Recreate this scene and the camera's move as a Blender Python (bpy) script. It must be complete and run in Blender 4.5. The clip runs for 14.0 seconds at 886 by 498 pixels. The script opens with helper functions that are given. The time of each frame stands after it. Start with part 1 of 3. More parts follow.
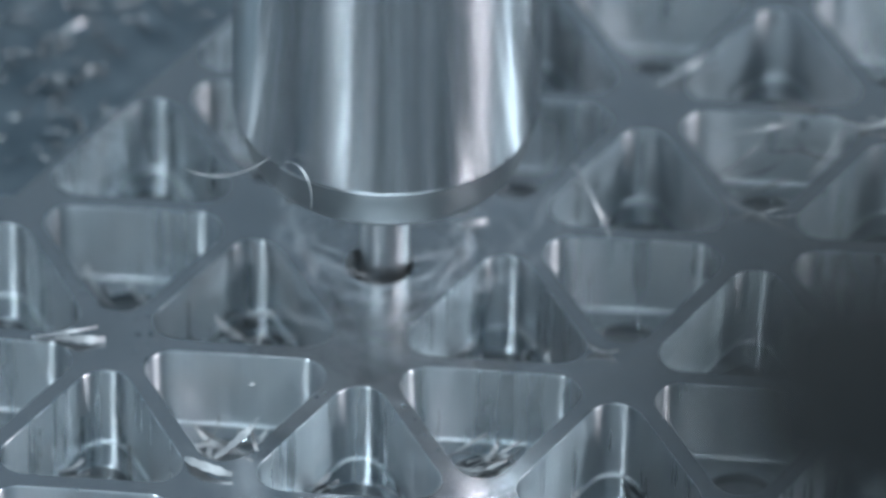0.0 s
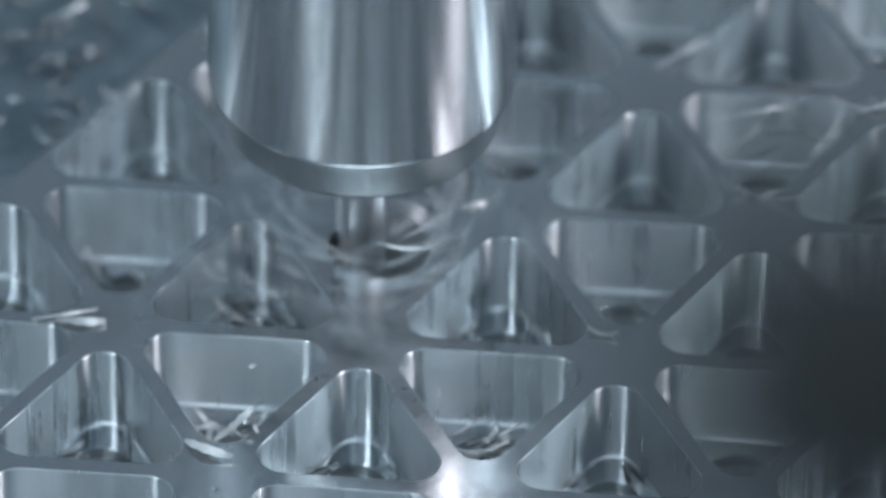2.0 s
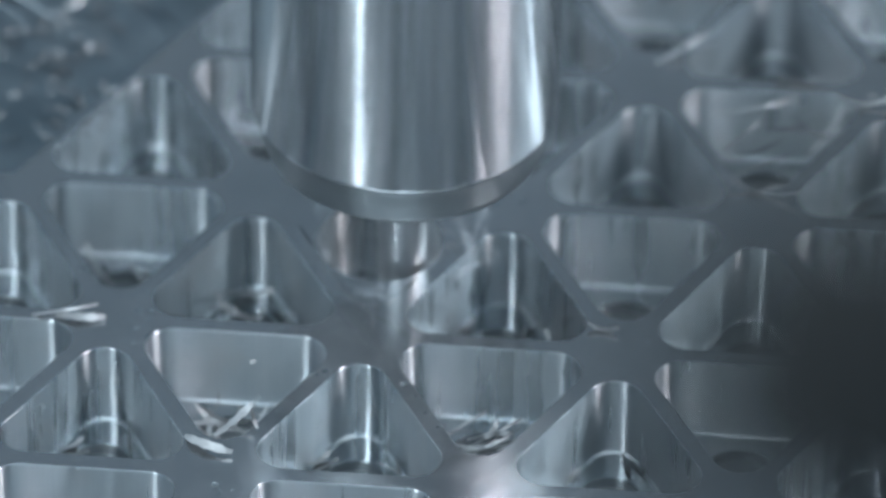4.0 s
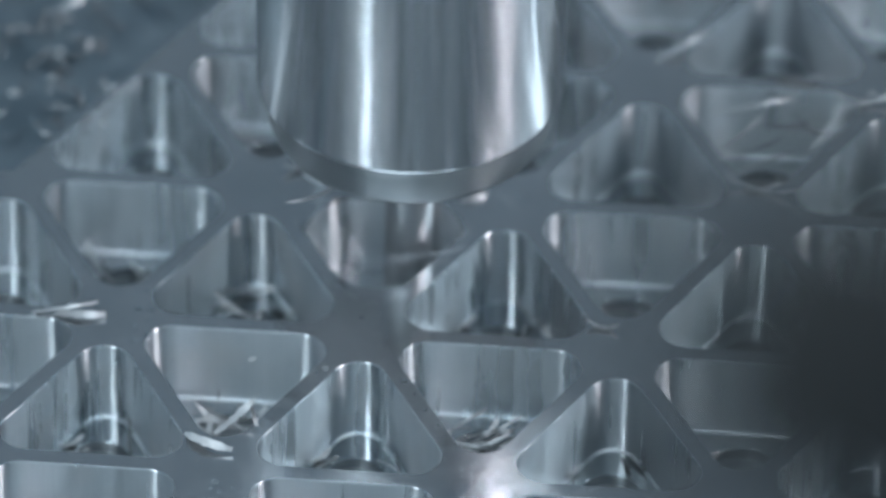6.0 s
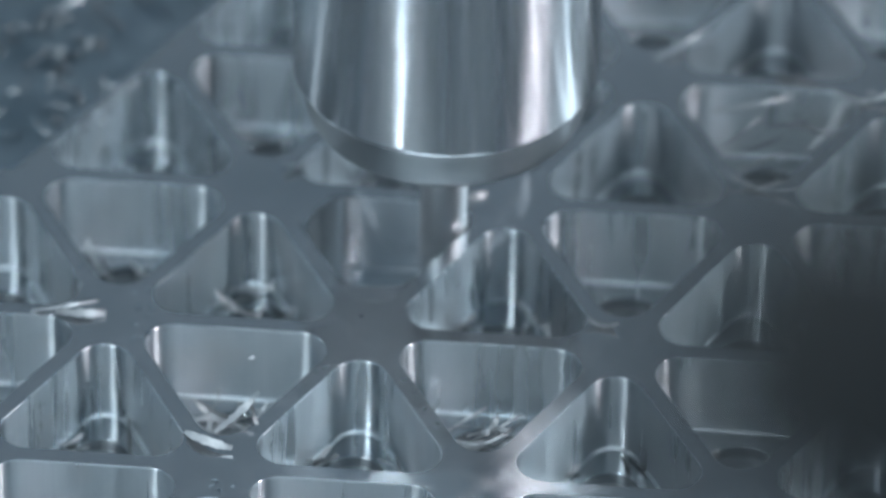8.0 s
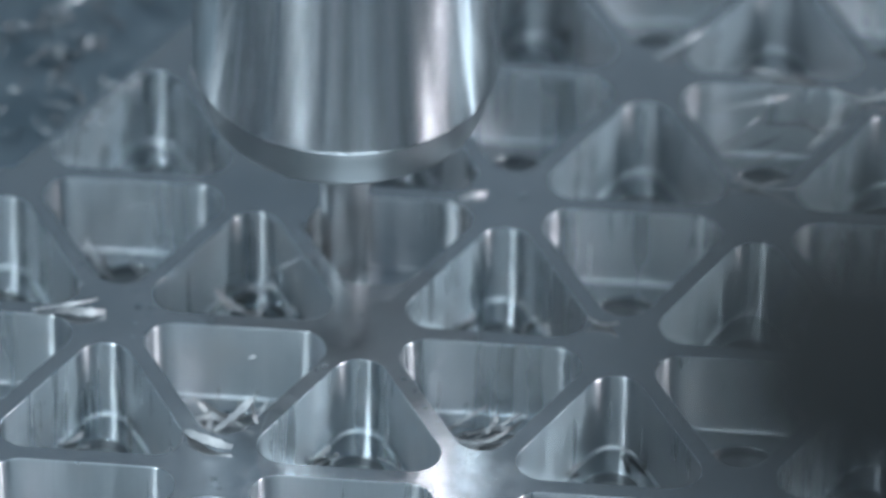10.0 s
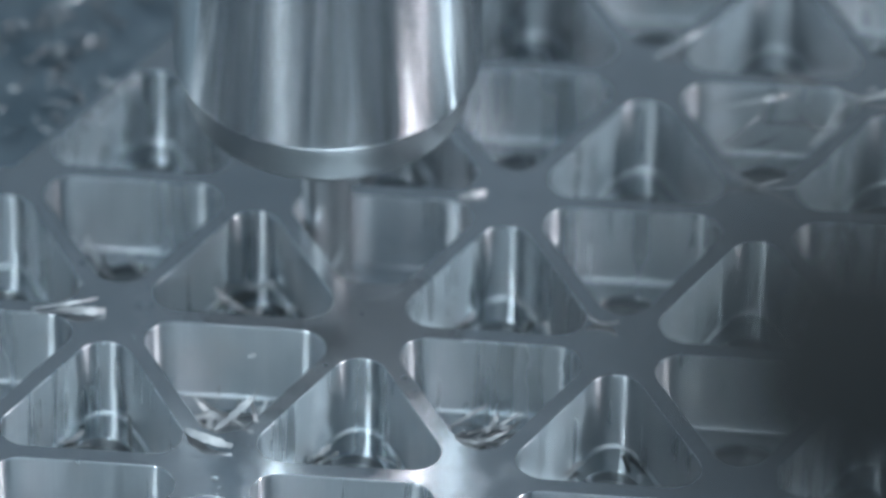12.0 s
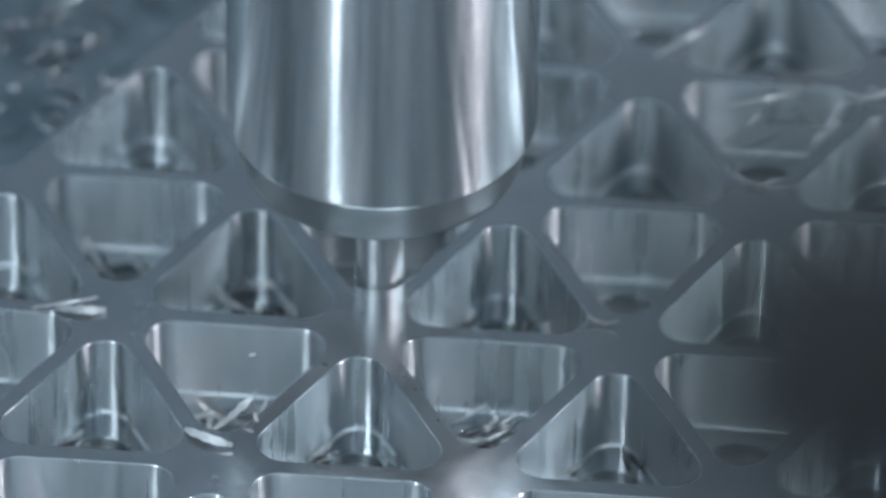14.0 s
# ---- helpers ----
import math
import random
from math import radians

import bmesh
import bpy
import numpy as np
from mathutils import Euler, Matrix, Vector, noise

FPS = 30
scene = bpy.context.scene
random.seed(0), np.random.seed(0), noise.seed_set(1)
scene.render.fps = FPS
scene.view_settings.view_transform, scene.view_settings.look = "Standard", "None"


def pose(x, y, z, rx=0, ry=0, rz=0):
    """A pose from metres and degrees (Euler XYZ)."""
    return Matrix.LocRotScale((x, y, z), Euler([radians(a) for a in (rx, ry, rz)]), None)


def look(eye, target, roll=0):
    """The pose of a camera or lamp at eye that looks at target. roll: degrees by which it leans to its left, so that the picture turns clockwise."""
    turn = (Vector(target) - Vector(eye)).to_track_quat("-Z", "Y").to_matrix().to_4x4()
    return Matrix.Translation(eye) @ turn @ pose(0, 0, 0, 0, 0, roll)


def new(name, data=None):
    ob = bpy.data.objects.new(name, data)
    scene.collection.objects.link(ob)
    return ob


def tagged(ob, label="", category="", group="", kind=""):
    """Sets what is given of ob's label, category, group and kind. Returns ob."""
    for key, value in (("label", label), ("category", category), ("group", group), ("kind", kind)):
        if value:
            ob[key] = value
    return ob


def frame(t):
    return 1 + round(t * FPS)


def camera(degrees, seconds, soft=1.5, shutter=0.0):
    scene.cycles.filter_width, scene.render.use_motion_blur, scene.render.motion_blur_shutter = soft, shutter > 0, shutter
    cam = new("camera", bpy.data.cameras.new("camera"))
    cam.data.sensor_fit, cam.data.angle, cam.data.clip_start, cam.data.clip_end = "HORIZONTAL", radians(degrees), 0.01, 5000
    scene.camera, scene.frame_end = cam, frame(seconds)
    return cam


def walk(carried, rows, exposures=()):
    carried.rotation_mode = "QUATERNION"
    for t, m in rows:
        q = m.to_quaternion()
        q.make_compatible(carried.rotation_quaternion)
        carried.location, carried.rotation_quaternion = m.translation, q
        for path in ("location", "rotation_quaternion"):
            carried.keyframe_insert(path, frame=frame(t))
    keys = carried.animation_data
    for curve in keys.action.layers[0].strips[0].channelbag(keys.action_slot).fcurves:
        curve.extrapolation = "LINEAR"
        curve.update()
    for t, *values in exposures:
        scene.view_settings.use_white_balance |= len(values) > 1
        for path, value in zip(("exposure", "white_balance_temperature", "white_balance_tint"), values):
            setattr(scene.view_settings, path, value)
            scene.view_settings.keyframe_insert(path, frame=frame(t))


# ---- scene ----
# ---- camera: a long lens that slowly sags on its arm ----
FOV = 6.41
cam = camera(FOV, 14.0, soft=2.9, shutter=0.5)
EYE = (0.1345, -1.06836, 0.89184)
ROLL = 1.087
cam.data.dof.use_dof = True
cam.data.dof.focus_distance = 1.368
cam.data.dof.aperture_fstop = 9.0
AIM = Vector((0.05653, 0.02418, 0.0))
UPWARD = Vector((-0.06386, 0.62834, 0.77532))
SAG = [(0, 46), (0.25, 38.3), (0.5, 32), (0.75, 26.6), (1, 22.5), (1.5, 18), (2, 14), (2.5, 11.3), (3, 9.2), (3.5, 7.6), (4.5, 5),
       (5.5, 3), (6, 2), (6.5, 1), (7, 0.4), (7.5, 0), (8, -0.5), (9.2, -1.8), (10.5, -3), (11, -3.5), (12, -4.5), (13, -5.5), (14, -6.2)]
walk(cam, [(t, look(EYE, AIM + UPWARD * (s * 1.4125 / 14000), ROLL)) for t, s in SAG])

# ---- light: strip lights in the machine's enclosure, and unseen fill lamps ----
EXPOSURE = 0.01
scene.view_settings.exposure = EXPOSURE
world = bpy.data.worlds.new("world")
scene.world = world
world.use_nodes = True
world.node_tree.nodes["Background"].inputs["Color"].default_value = (0.36, 0.46, 0.54, 1)
world.node_tree.nodes["Background"].inputs["Strength"].default_value = 0.02


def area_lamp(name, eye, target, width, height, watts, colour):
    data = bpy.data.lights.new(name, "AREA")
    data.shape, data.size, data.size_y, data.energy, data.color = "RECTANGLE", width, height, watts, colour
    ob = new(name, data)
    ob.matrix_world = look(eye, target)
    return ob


area_lamp("strip_light_west", (-0.485, -0.863, 0.62), (0.045, 0.02, 0.0), 0.036, 0.90, 6.2, (0.77, 0.92, 1.02))
area_lamp("strip_light_east", (0.996, -0.235, 0.55), (0.045, 0.02, 0.0), 0.050, 0.90, 8.4, (0.96, 0.93, 1.0))
# unseen fill, added to brighten the pockets' right-hand walls
area_lamp("fill_west", (-0.84, 0.58, 1.12), (0.045, 0.02, 0.0), 0.70, 0.60, 3.2, (0.76, 0.91, 1.02))
# made-up source: fills the left-hand walls of the pockets
area_lamp("fill_east", (1.06, 0.56, 1.12), (0.045, 0.02, 0.0), 0.70, 0.60, 9.5, (0.76, 0.91, 1.02))
# assumed overhead fill, there to raise the light bounced off the walls
area_lamp("fill_overhead", (0.1, -0.3, 1.62), (0.1, -0.3, 0.0), 0.9, 0.5, 11.5, (0.76, 0.915, 1.02))
# low front fill with no known source, added to light under the holder
area_lamp("fill_front", (0.05, -1.62, 0.42), (0.05, 0.0, 0.05), 1.5, 0.5, 2.0, (0.77, 0.92, 1.02))


# ---- materials ----
class Nodes:
    """A small builder of node materials."""

    def __init__(self, name):
        self.mat = bpy.data.materials.new(name)
        self.mat.use_nodes = True
        self.tree = self.mat.node_tree
        self.bsdf = self.tree.nodes["Principled BSDF"]

    def add(self, kind, **inputs):
        node = self.tree.nodes.new(kind)
        for key, value in inputs.items():
            node.inputs[key.replace("_", " ")].default_value = value
        return node

    def link(self, a, b):
        self.tree.links.new(a, b)

    def coords(self, scale):
        tc = self.add("ShaderNodeTexCoord")
        mp = self.add("ShaderNodeMapping", Scale=scale)
        self.link(tc.outputs["Object"], mp.inputs["Vector"])
        info = self.add("ShaderNodeObjectInfo")
        self.link(self.math("MULTIPLY", info.outputs["Random"], 3.0), mp.inputs["Location"])
        return mp.outputs["Vector"]

    def noise(self, scale, detail=4.0, stretch=(1, 1, 1), rough=0.55):
        n = self.add("ShaderNodeTexNoise", Scale=scale, Detail=detail, Roughness=rough)
        self.link(self.coords(stretch), n.inputs["Vector"])
        return n.outputs["Fac"]

    def ramp(self, fac, low, high, start=0.3, end=0.7):
        r = self.add("ShaderNodeMapRange")
        r.inputs["From Min"].default_value, r.inputs["From Max"].default_value = start, end
        r.inputs["To Min"].default_value, r.inputs["To Max"].default_value = low, high
        self.link(fac, r.inputs["Value"])
        return r.outputs["Result"]

    def mix(self, fac, a, b):
        m = self.tree.nodes.new("ShaderNodeMix")
        m.data_type = "RGBA"
        for key, colour in (("A", a), ("B", b)):
            if isinstance(colour, tuple):
                m.inputs[key].default_value = (*colour, 1)
            else:
                self.link(colour, m.inputs[key])
        self.link(fac, m.inputs["Factor"])
        return m.outputs["Result"]

    def math(self, op, a, b):
        m = self.tree.nodes.new("ShaderNodeMath")
        m.operation = op
        for k, v in enumerate((a, b)):
            if isinstance(v, (int, float)):
                m.inputs[k].default_value = v
            else:
                self.link(v, m.inputs[k])
        return m.outputs["Value"]

    def set(self, **inputs):
        for key, value in inputs.items():
            s = self.bsdf.inputs[key.replace("_", " ")]
            if isinstance(value, (int, float, tuple)):
                s.default_value = value
            else:
                self.link(value, s)
        return self

    def bump(self, height, strength, distance):
        b = self.add("ShaderNodeBump", Strength=strength, Distance=distance)
        self.link(height, b.inputs["Height"])
        self.link(b.outputs["Normal"], self.bsdf.inputs["Normal"])
        return self


def make_top_metal():
    n = Nodes("milled_aluminium_face")
    film = n.noise(38, 5)
    fine = n.noise(900, 3)
    n.set(Base_Color=n.mix(n.ramp(film, 0, 1), (0.49, 0.505, 0.515), (0.58, 0.59, 0.60)), Metallic=0.96,
          Roughness=n.math("ADD", n.ramp(n.noise(130, 5), 0.14, 0.24, 0.45, 0.56), n.ramp(fine, -0.01, 0.02)))
    return n.bump(n.math("ADD", n.noise(260, 4), n.math("MULTIPLY", fine, 0.3)), 0.02, 0.0004).mat


def make_wall_metal(name="milled_aluminium_wall", dark=(0.58, 0.625, 0.65), light=(0.72, 0.75, 0.77)):
    n = Nodes(name)
    streak = n.noise(420, 3, (1, 1, 0.03))
    broad = n.noise(120, 3, (1, 1, 0.3))
    info = n.add("ShaderNodeObjectInfo")
    fine = n.noise(1500, 2, (1, 1, 0.02))
    base = n.mix(n.math("ADD", n.ramp(broad, 0, 0.7), n.ramp(fine, -0.06, 0.18)), dark, light)
    # warm patches: blotchy reflections of the chips, put into the colour
    base = n.mix(n.ramp(n.noise(75, 4), 0, 0.40, 0.5, 0.72), base, (0.66, 0.63, 0.615))
    base = n.mix(n.ramp(n.noise(210, 4), 0, 0.4, 0.58, 0.72), base, (0.52, 0.56, 0.58))
    tan = n.add("ShaderNodeTangent")
    tan.direction_type, tan.axis = "RADIAL", "Z"
    n.link(tan.outputs["Tangent"], n.bsdf.inputs["Tangent"])
    n.set(Base_Color=base, Metallic=1.0, Anisotropic=1.0, Anisotropic_Rotation=0.25,
          Roughness=n.math("ADD", n.math("ADD", n.ramp(streak, 0.25, 0.34), n.ramp(broad, -0.03, 0.04)),
                           n.ramp(info.outputs["Random"], -0.02, 0.03, 0, 1)))
    return n.bump(n.math("ADD", n.math("ADD", streak, n.math("MULTIPLY", fine, 0.4)), n.math("MULTIPLY", n.noise(300, 3, (1, 1, 0.5)), 0.5)), 0.035, 0.0002).mat


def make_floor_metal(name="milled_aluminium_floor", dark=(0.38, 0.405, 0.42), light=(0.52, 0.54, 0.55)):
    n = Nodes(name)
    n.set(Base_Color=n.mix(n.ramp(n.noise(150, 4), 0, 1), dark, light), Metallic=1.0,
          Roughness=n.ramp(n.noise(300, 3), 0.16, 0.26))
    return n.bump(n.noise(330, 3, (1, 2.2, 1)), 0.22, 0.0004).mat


def make_holder_steel():
    n = Nodes("turned_steel")
    streak = n.noise(160, 3, (1, 1, 0.02))
    tan = n.add("ShaderNodeTangent")
    tan.direction_type, tan.axis = "RADIAL", "Z"
    # upright streaks of reflected light are put into the steel's colour
    n.set(Base_Color=n.mix(n.ramp(streak, 0, 1), (0.47, 0.49, 0.505), (0.60, 0.61, 0.625)), Metallic=1.0,
          Roughness=n.ramp(streak, 0.17, 0.25), Anisotropic=1.0, Anisotropic_Rotation=0.25)
    n.link(tan.outputs["Tangent"], n.bsdf.inputs["Tangent"])
    return n.bump(streak, 0.06, 0.0004).mat


def make_plain(name, dark, light, rough, metal=0.0, scale=60.0, bump=0.1, distance=0.0005):
    n = Nodes(name)
    fac = n.noise(scale, 5)
    n.set(Base_Color=n.mix(n.ramp(fac, 0, 1), dark, light), Metallic=metal,
          Roughness=n.ramp(n.noise(scale * 3, 3), rough - 0.08, rough + 0.08))
    return n.bump(fac, bump, distance).mat


TOP = make_top_metal()
WALL = make_wall_metal()
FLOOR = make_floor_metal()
# lighter copies for the pocket being cut, to offset the holder's shade
LIGHTENED_WALL = make_wall_metal("lightened_cut_wall", (0.68, 0.71, 0.73), (0.80, 0.82, 0.83))
LIGHTENED_FLOOR = make_floor_metal("lightened_cut_floor", (0.66, 0.69, 0.71), (0.78, 0.80, 0.81))
STEEL = make_holder_steel()
RAW = make_plain("raw_aluminium_face", (0.19, 0.24, 0.27), (0.37, 0.42, 0.45), 0.38, 1.0, 70, 0.25)
CARBIDE = make_plain("ground_carbide", (0.44, 0.465, 0.48), (0.53, 0.55, 0.56), 0.40, 1.0, 90, 0.02)
# the holder's underside, lightened in colour against the dark spot mirrored below
LIGHTENED_STEEL = make_plain("lightened_steel", (0.66, 0.70, 0.72), (0.78, 0.80, 0.82), 0.4, 0.5, 60, 0.02)
SATIN = make_plain("satin_steel", (0.22, 0.24, 0.255), (0.29, 0.31, 0.32), 0.42, 1.0, 40, 0.02)
CHIP = make_plain("bright_aluminium_chip", (0.44, 0.445, 0.45), (0.56, 0.56, 0.56), 0.55, 1.0, 500)
TABLE = make_plain("ground_cast_iron", (0.30, 0.32, 0.335), (0.40, 0.42, 0.43), 0.40, 0.5, 30)
# for the shallow recess floors: a deep hole's shade put into the colour
BORE_SHADE = make_plain("dark_bore_shade", (0.19, 0.205, 0.215), (0.30, 0.315, 0.325), 0.40, 0.8, 90)
DULL_CHIP = make_plain("dull_aluminium_chip", (0.20, 0.205, 0.21), (0.32, 0.325, 0.33), 0.5, 1.0, 500)
PAINT = make_plain("blue_grey_enamel", (0.42, 0.51, 0.57), (0.48, 0.57, 0.63), 0.5, 0.0, 6, 0.05)
DIMMED_PAINT = make_plain("dimmed_enamel", (0.155, 0.185, 0.205), (0.185, 0.215, 0.24), 0.6, 0.0, 6, 0.05)


def make_spray(name, most):
    n = Nodes(name)
    streak = n.noise(220, 4, (1, 1, 2.5))
    n.set(Base_Color=(0.80, 0.86, 0.90, 1), Roughness=0.6, Alpha=n.ramp(streak, 0.0, most, 0.38, 0.76))
    return n.mat


def make_water():
    n = Nodes("clear_coolant")
    n.set(Base_Color=(0.92, 0.96, 0.97, 1), Roughness=n.ramp(n.noise(900, 2), 0.02, 0.08), Transmission_Weight=1.0, IOR=1.34)
    return n.mat


WATER = make_water()
SPRAY = make_spray("coolant_spray", 0.22)
MIST = make_spray("coolant_mist", 0.17)
RUBBER = make_plain("black_rubber", (0.020, 0.021, 0.021), (0.030, 0.031, 0.031), 0.9, 0.0, 80)
RUBBER.node_tree.nodes["Principled BSDF"].inputs["Specular IOR Level"].default_value = 0.15


# ---- mesh helpers ----
def mesh_of(name, bm, material, smooth=35):
    me = bpy.data.meshes.new(name)
    bmesh.ops.recalc_face_normals(bm, faces=bm.faces[:])
    bm.to_mesh(me)
    bm.free()
    me.materials.append(material)
    if smooth:
        me.shade_smooth()
        me.set_sharp_from_angle(angle=radians(smooth))
    return me


def part(name, bm, material, parent, label="", smooth=35):
    ob = new(name, mesh_of(name, bm, material, smooth))
    ob.parent = parent
    return tagged(ob, label)


def thing(name, label, category, group="", kind=""):
    return tagged(new(name), label, category, group, kind)


def box(name, x0, x1, y0, y1, z0, z1, material, label, category):
    bm = bmesh.new()
    bmesh.ops.create_cube(bm, size=1, matrix=Matrix.LocRotScale(((x0 + x1) / 2, (y0 + y1) / 2, (z0 + z1) / 2), None, (x1 - x0, y1 - y0, z1 - z0)))
    return tagged(new(name, mesh_of(name, bm, material, 0)), label, category, kind="structure")


def lathe(profile, segments=96):
    """A body turned about z from (radius, height) pairs."""
    bm = bmesh.new()
    rings = []
    for r, z in profile:
        if r < 1e-6:
            rings.append([bm.verts.new((0, 0, z))])
        else:
            rings.append([bm.verts.new((r * math.cos(2 * math.pi * k / segments), r * math.sin(2 * math.pi * k / segments), z)) for k in range(segments)])
    for a, b in zip(rings, rings[1:]):
        for k in range(segments):
            m = (k + 1) % segments
            if len(a) == 1 and len(b) > 1:
                bm.faces.new((a[0], b[k], b[m]))
            elif len(b) == 1 and len(a) > 1:
                bm.faces.new((a[k], b[0], a[m]))
            elif len(a) > 1:
                bm.faces.new((a[k], b[k], b[m], a[m]))
    return bm


# ---- the machine round the plate ----
box("floor", -1.3, 1.5, -1.7, 1.1, -0.45, -0.40, PAINT, "blue-grey enamelled floor of the milling machine", "floor")
# the rear wall is out of view; darkened so the rib tops reflect less
box("wall_north", -1.3, 1.5, 1.1, 1.15, -0.45, 1.7, DIMMED_PAINT, "plain rear wall out of view, darkened to dim the ribs' reflections", "wall")
box("wall_south", -1.3, 1.5, -1.75, -1.7, -0.45, 1.7, PAINT, "plain blue-grey enamelled machine wall", "wall")
box("wall_west", -1.35, -1.3, -1.75, 1.15, -0.45, 1.7, PAINT, "plain blue-grey enamelled machine wall", "wall")
box("wall_east", 1.5, 1.55, -1.75, 1.15, -0.45, 1.7, PAINT, "plain blue-grey enamelled machine wall", "wall")
box("ceiling", -1.35, 1.55, -1.75, 1.15, 1.7, 1.75, PAINT, "plain blue-grey enamelled machine roof", "ceiling")
box("machine_table", -0.6, 0.7, -0.45, 0.5, -0.40, -0.026, TABLE, "grey ground cast iron machine table under the plate", "machine table")

# ---- the isogrid plate ----
A = 0.045                    # from node to node
ROW = A * math.sqrt(0.75)
INR = 0.0113                 # from a pocket's centre to its straight walls
RAD = 0.0050                 # rounding of a pocket's corners
DEEP = 0.016
HOLES = ((0.0053, 0.0052), (0.0072, 0.0))   # radius and shift of the hole in a pocket that points away, and towards the front


def rounded(inr, rad, grow=0.0, arc=10):
    """A triangle with rounded corners, one corner on +y, anticlockwise."""
    pts = []
    for c in range(3):
        mid = radians(90 + 120 * c)
        cx, cy = 2 * (inr - rad) * math.cos(mid), 2 * (inr - rad) * math.sin(mid)
        for k in range(arc + 1):
            a = mid + radians(-60 + 120 * k / arc)
            pts.append((cx + (rad + grow) * math.cos(a), cy + (rad + grow) * math.sin(a)))
    # two more points close to the ends of each straight side keep its shading flat
    full = []
    for k, p in enumerate(pts):
        before, after = pts[k - 1], pts[(k + 1) % len(pts)]
        if k % (arc + 1) == 0:
            full.append((p[0] + 0.03 * (before[0] - p[0]), p[1] + 0.03 * (before[1] - p[1])))
        full.append(p)
        if k % (arc + 1) == arc:
            full.append((p[0] + 0.03 * (after[0] - p[0]), p[1] + 0.03 * (after[1] - p[1])))
    return full


def bridge(bm, a, b):
    n = len(a)
    for k in range(n):
        bm.faces.new((a[k], a[(k + 1) % n], b[(k + 1) % n], b[k]))


def pocket_walls(inr, rad):
    bm = bmesh.new()
    loops = []
    for grow, z in ((0.00012, 0.0), (0.0, -0.00012), (0.0, -0.0003), (0.0, -DEEP + 0.0003), (0.0, -DEEP + 0.00012), (-0.00003, -DEEP + 0.00003), (-0.00012, -DEEP), (-0.0008, -DEEP)):
        loops.append([bm.verts.new((x, y, z)) for x, y in rounded(inr, rad, grow)])
    for a, b in zip(loops, loops[1:]):
        bridge(bm, a, b)
    return bm


def pocket_floor(inr, rad, hole, shift):
    """The floor with its round hole, whose middle lies shift from the pocket's centre towards +y."""
    bm = bmesh.new()
    corners = rounded(inr, rad, -0.0008)
    outline = []
    for k, (x, y) in enumerate(corners):
        outline.append((x, y))
        if k % 13 == 12:
            nx, ny = corners[(k + 1) % len(corners)]
            outline += [(x + (nx - x) * u / 12, y + (ny - y) * u / 12) for u in range(1, 12)]
    outer = [bm.verts.new((x, y, -DEEP)) for x, y in outline]
    loops = [outer]
    for grow, z in ((0.00008, 0.0), (0.0, -0.00008), (0.0, -0.0024)):
        loop = []
        for x, y in outline:
            a = math.atan2(y - shift, x)
            loop.append(bm.verts.new(((hole + grow) * math.cos(a), shift + (hole + grow) * math.sin(a), -DEEP + z)))
        loops.append(loop)
    for a, b in zip(loops, loops[1:]):
        bridge(bm, a, b)
    return bm


def recess_floor(hole, shift):
    bm = bmesh.new()
    bm.faces.new([bm.verts.new((hole * math.cos(2 * math.pi * k / 40), shift + hole * math.sin(2 * math.pi * k / 40), -DEEP - 0.0022)) for k in range(40)])
    return bm


UNCUT = {(-2, 2, 0), (-2, 2, 1), (-2, 1, 1), (-2, 3, 0), (-1, 3, 0), (-2, 3, 1), (-3, 2, 0), (-3, 2, 1), (-2, 1, 0), (-3, 1, 1), (-3, 3, 0), (-3, 3, 1)}
ACTIVE = (0, 0, 1)
IS, JS = range(-3, 6), range(-3, 6)
plate = thing("isogrid_plate", "milled aluminium plate with rounded triangular pockets and thin ribs", "metal plate")


def centre(i, j, down):
    """Middle of a lattice triangle. down: its corner points at the camera, under nodes (i, j+1) and (i+1, j+1)."""
    x, y = (i + 0.5 * j) * A, j * ROW
    return (x + A, y + ROW * 2 / 3, 0) if down else (x + 0.5 * A, y + ROW / 3, 0)


def top_face(raw=False):
    bm = bmesh.new()
    grown = rounded(INR, RAD, 0.00012)
    n = len(grown)
    for j in JS:
        for i in IS:
            for down in (0, 1):
                cx, cy, _ = centre(i, j, down)
                sgn = -1 if down else 1
                far = A / math.sqrt(3)
                corners = [(far * math.cos(radians(90 + 120 * c)), far * math.sin(radians(90 + 120 * c))) for c in range(3)]
                if ((i, j, down) in UNCUT) != raw:
                    continue
                if raw:
                    bm.faces.new([bm.verts.new((cx + sgn * x, cy + sgn * y, 0)) for x, y in corners])
                    continue
                inner = [bm.verts.new((cx + sgn * x, cy + sgn * y, 0)) for x, y in grown]
                outer = [bm.verts.new((cx + sgn * x, cy + sgn * y, 0)) for x, y in corners]
                per = n // 3
                for c in range(3):
                    arc = inner[c * per:(c + 1) * per]
                    for p, q in zip(arc, arc[1:]):
                        bm.faces.new((outer[c], q, p))
                    nxt = inner[((c + 1) * per) % n]
                    bm.faces.new((outer[c], outer[(c + 1) % 3], nxt, arc[-1]))
    bmesh.ops.remove_doubles(bm, verts=bm.verts[:], dist=1e-6)
    return bm


def plate_sides():
    """The four sides and the underside of the plate, down to the table."""
    bm = bmesh.new()
    ends = [((i + 0.5 * j) * A, j * ROW) for i, j in ((IS[0], JS[0]), (IS[-1] + 1, JS[0]), (IS[-1] + 1, JS[-1] + 1), (IS[0], JS[-1] + 1))]
    top = [bm.verts.new((x, y, 0)) for x, y in ends]
    low = [bm.verts.new((x, y, -0.0259)) for x, y in ends]
    bridge(bm, top, low)
    bm.faces.new(low)
    return bm


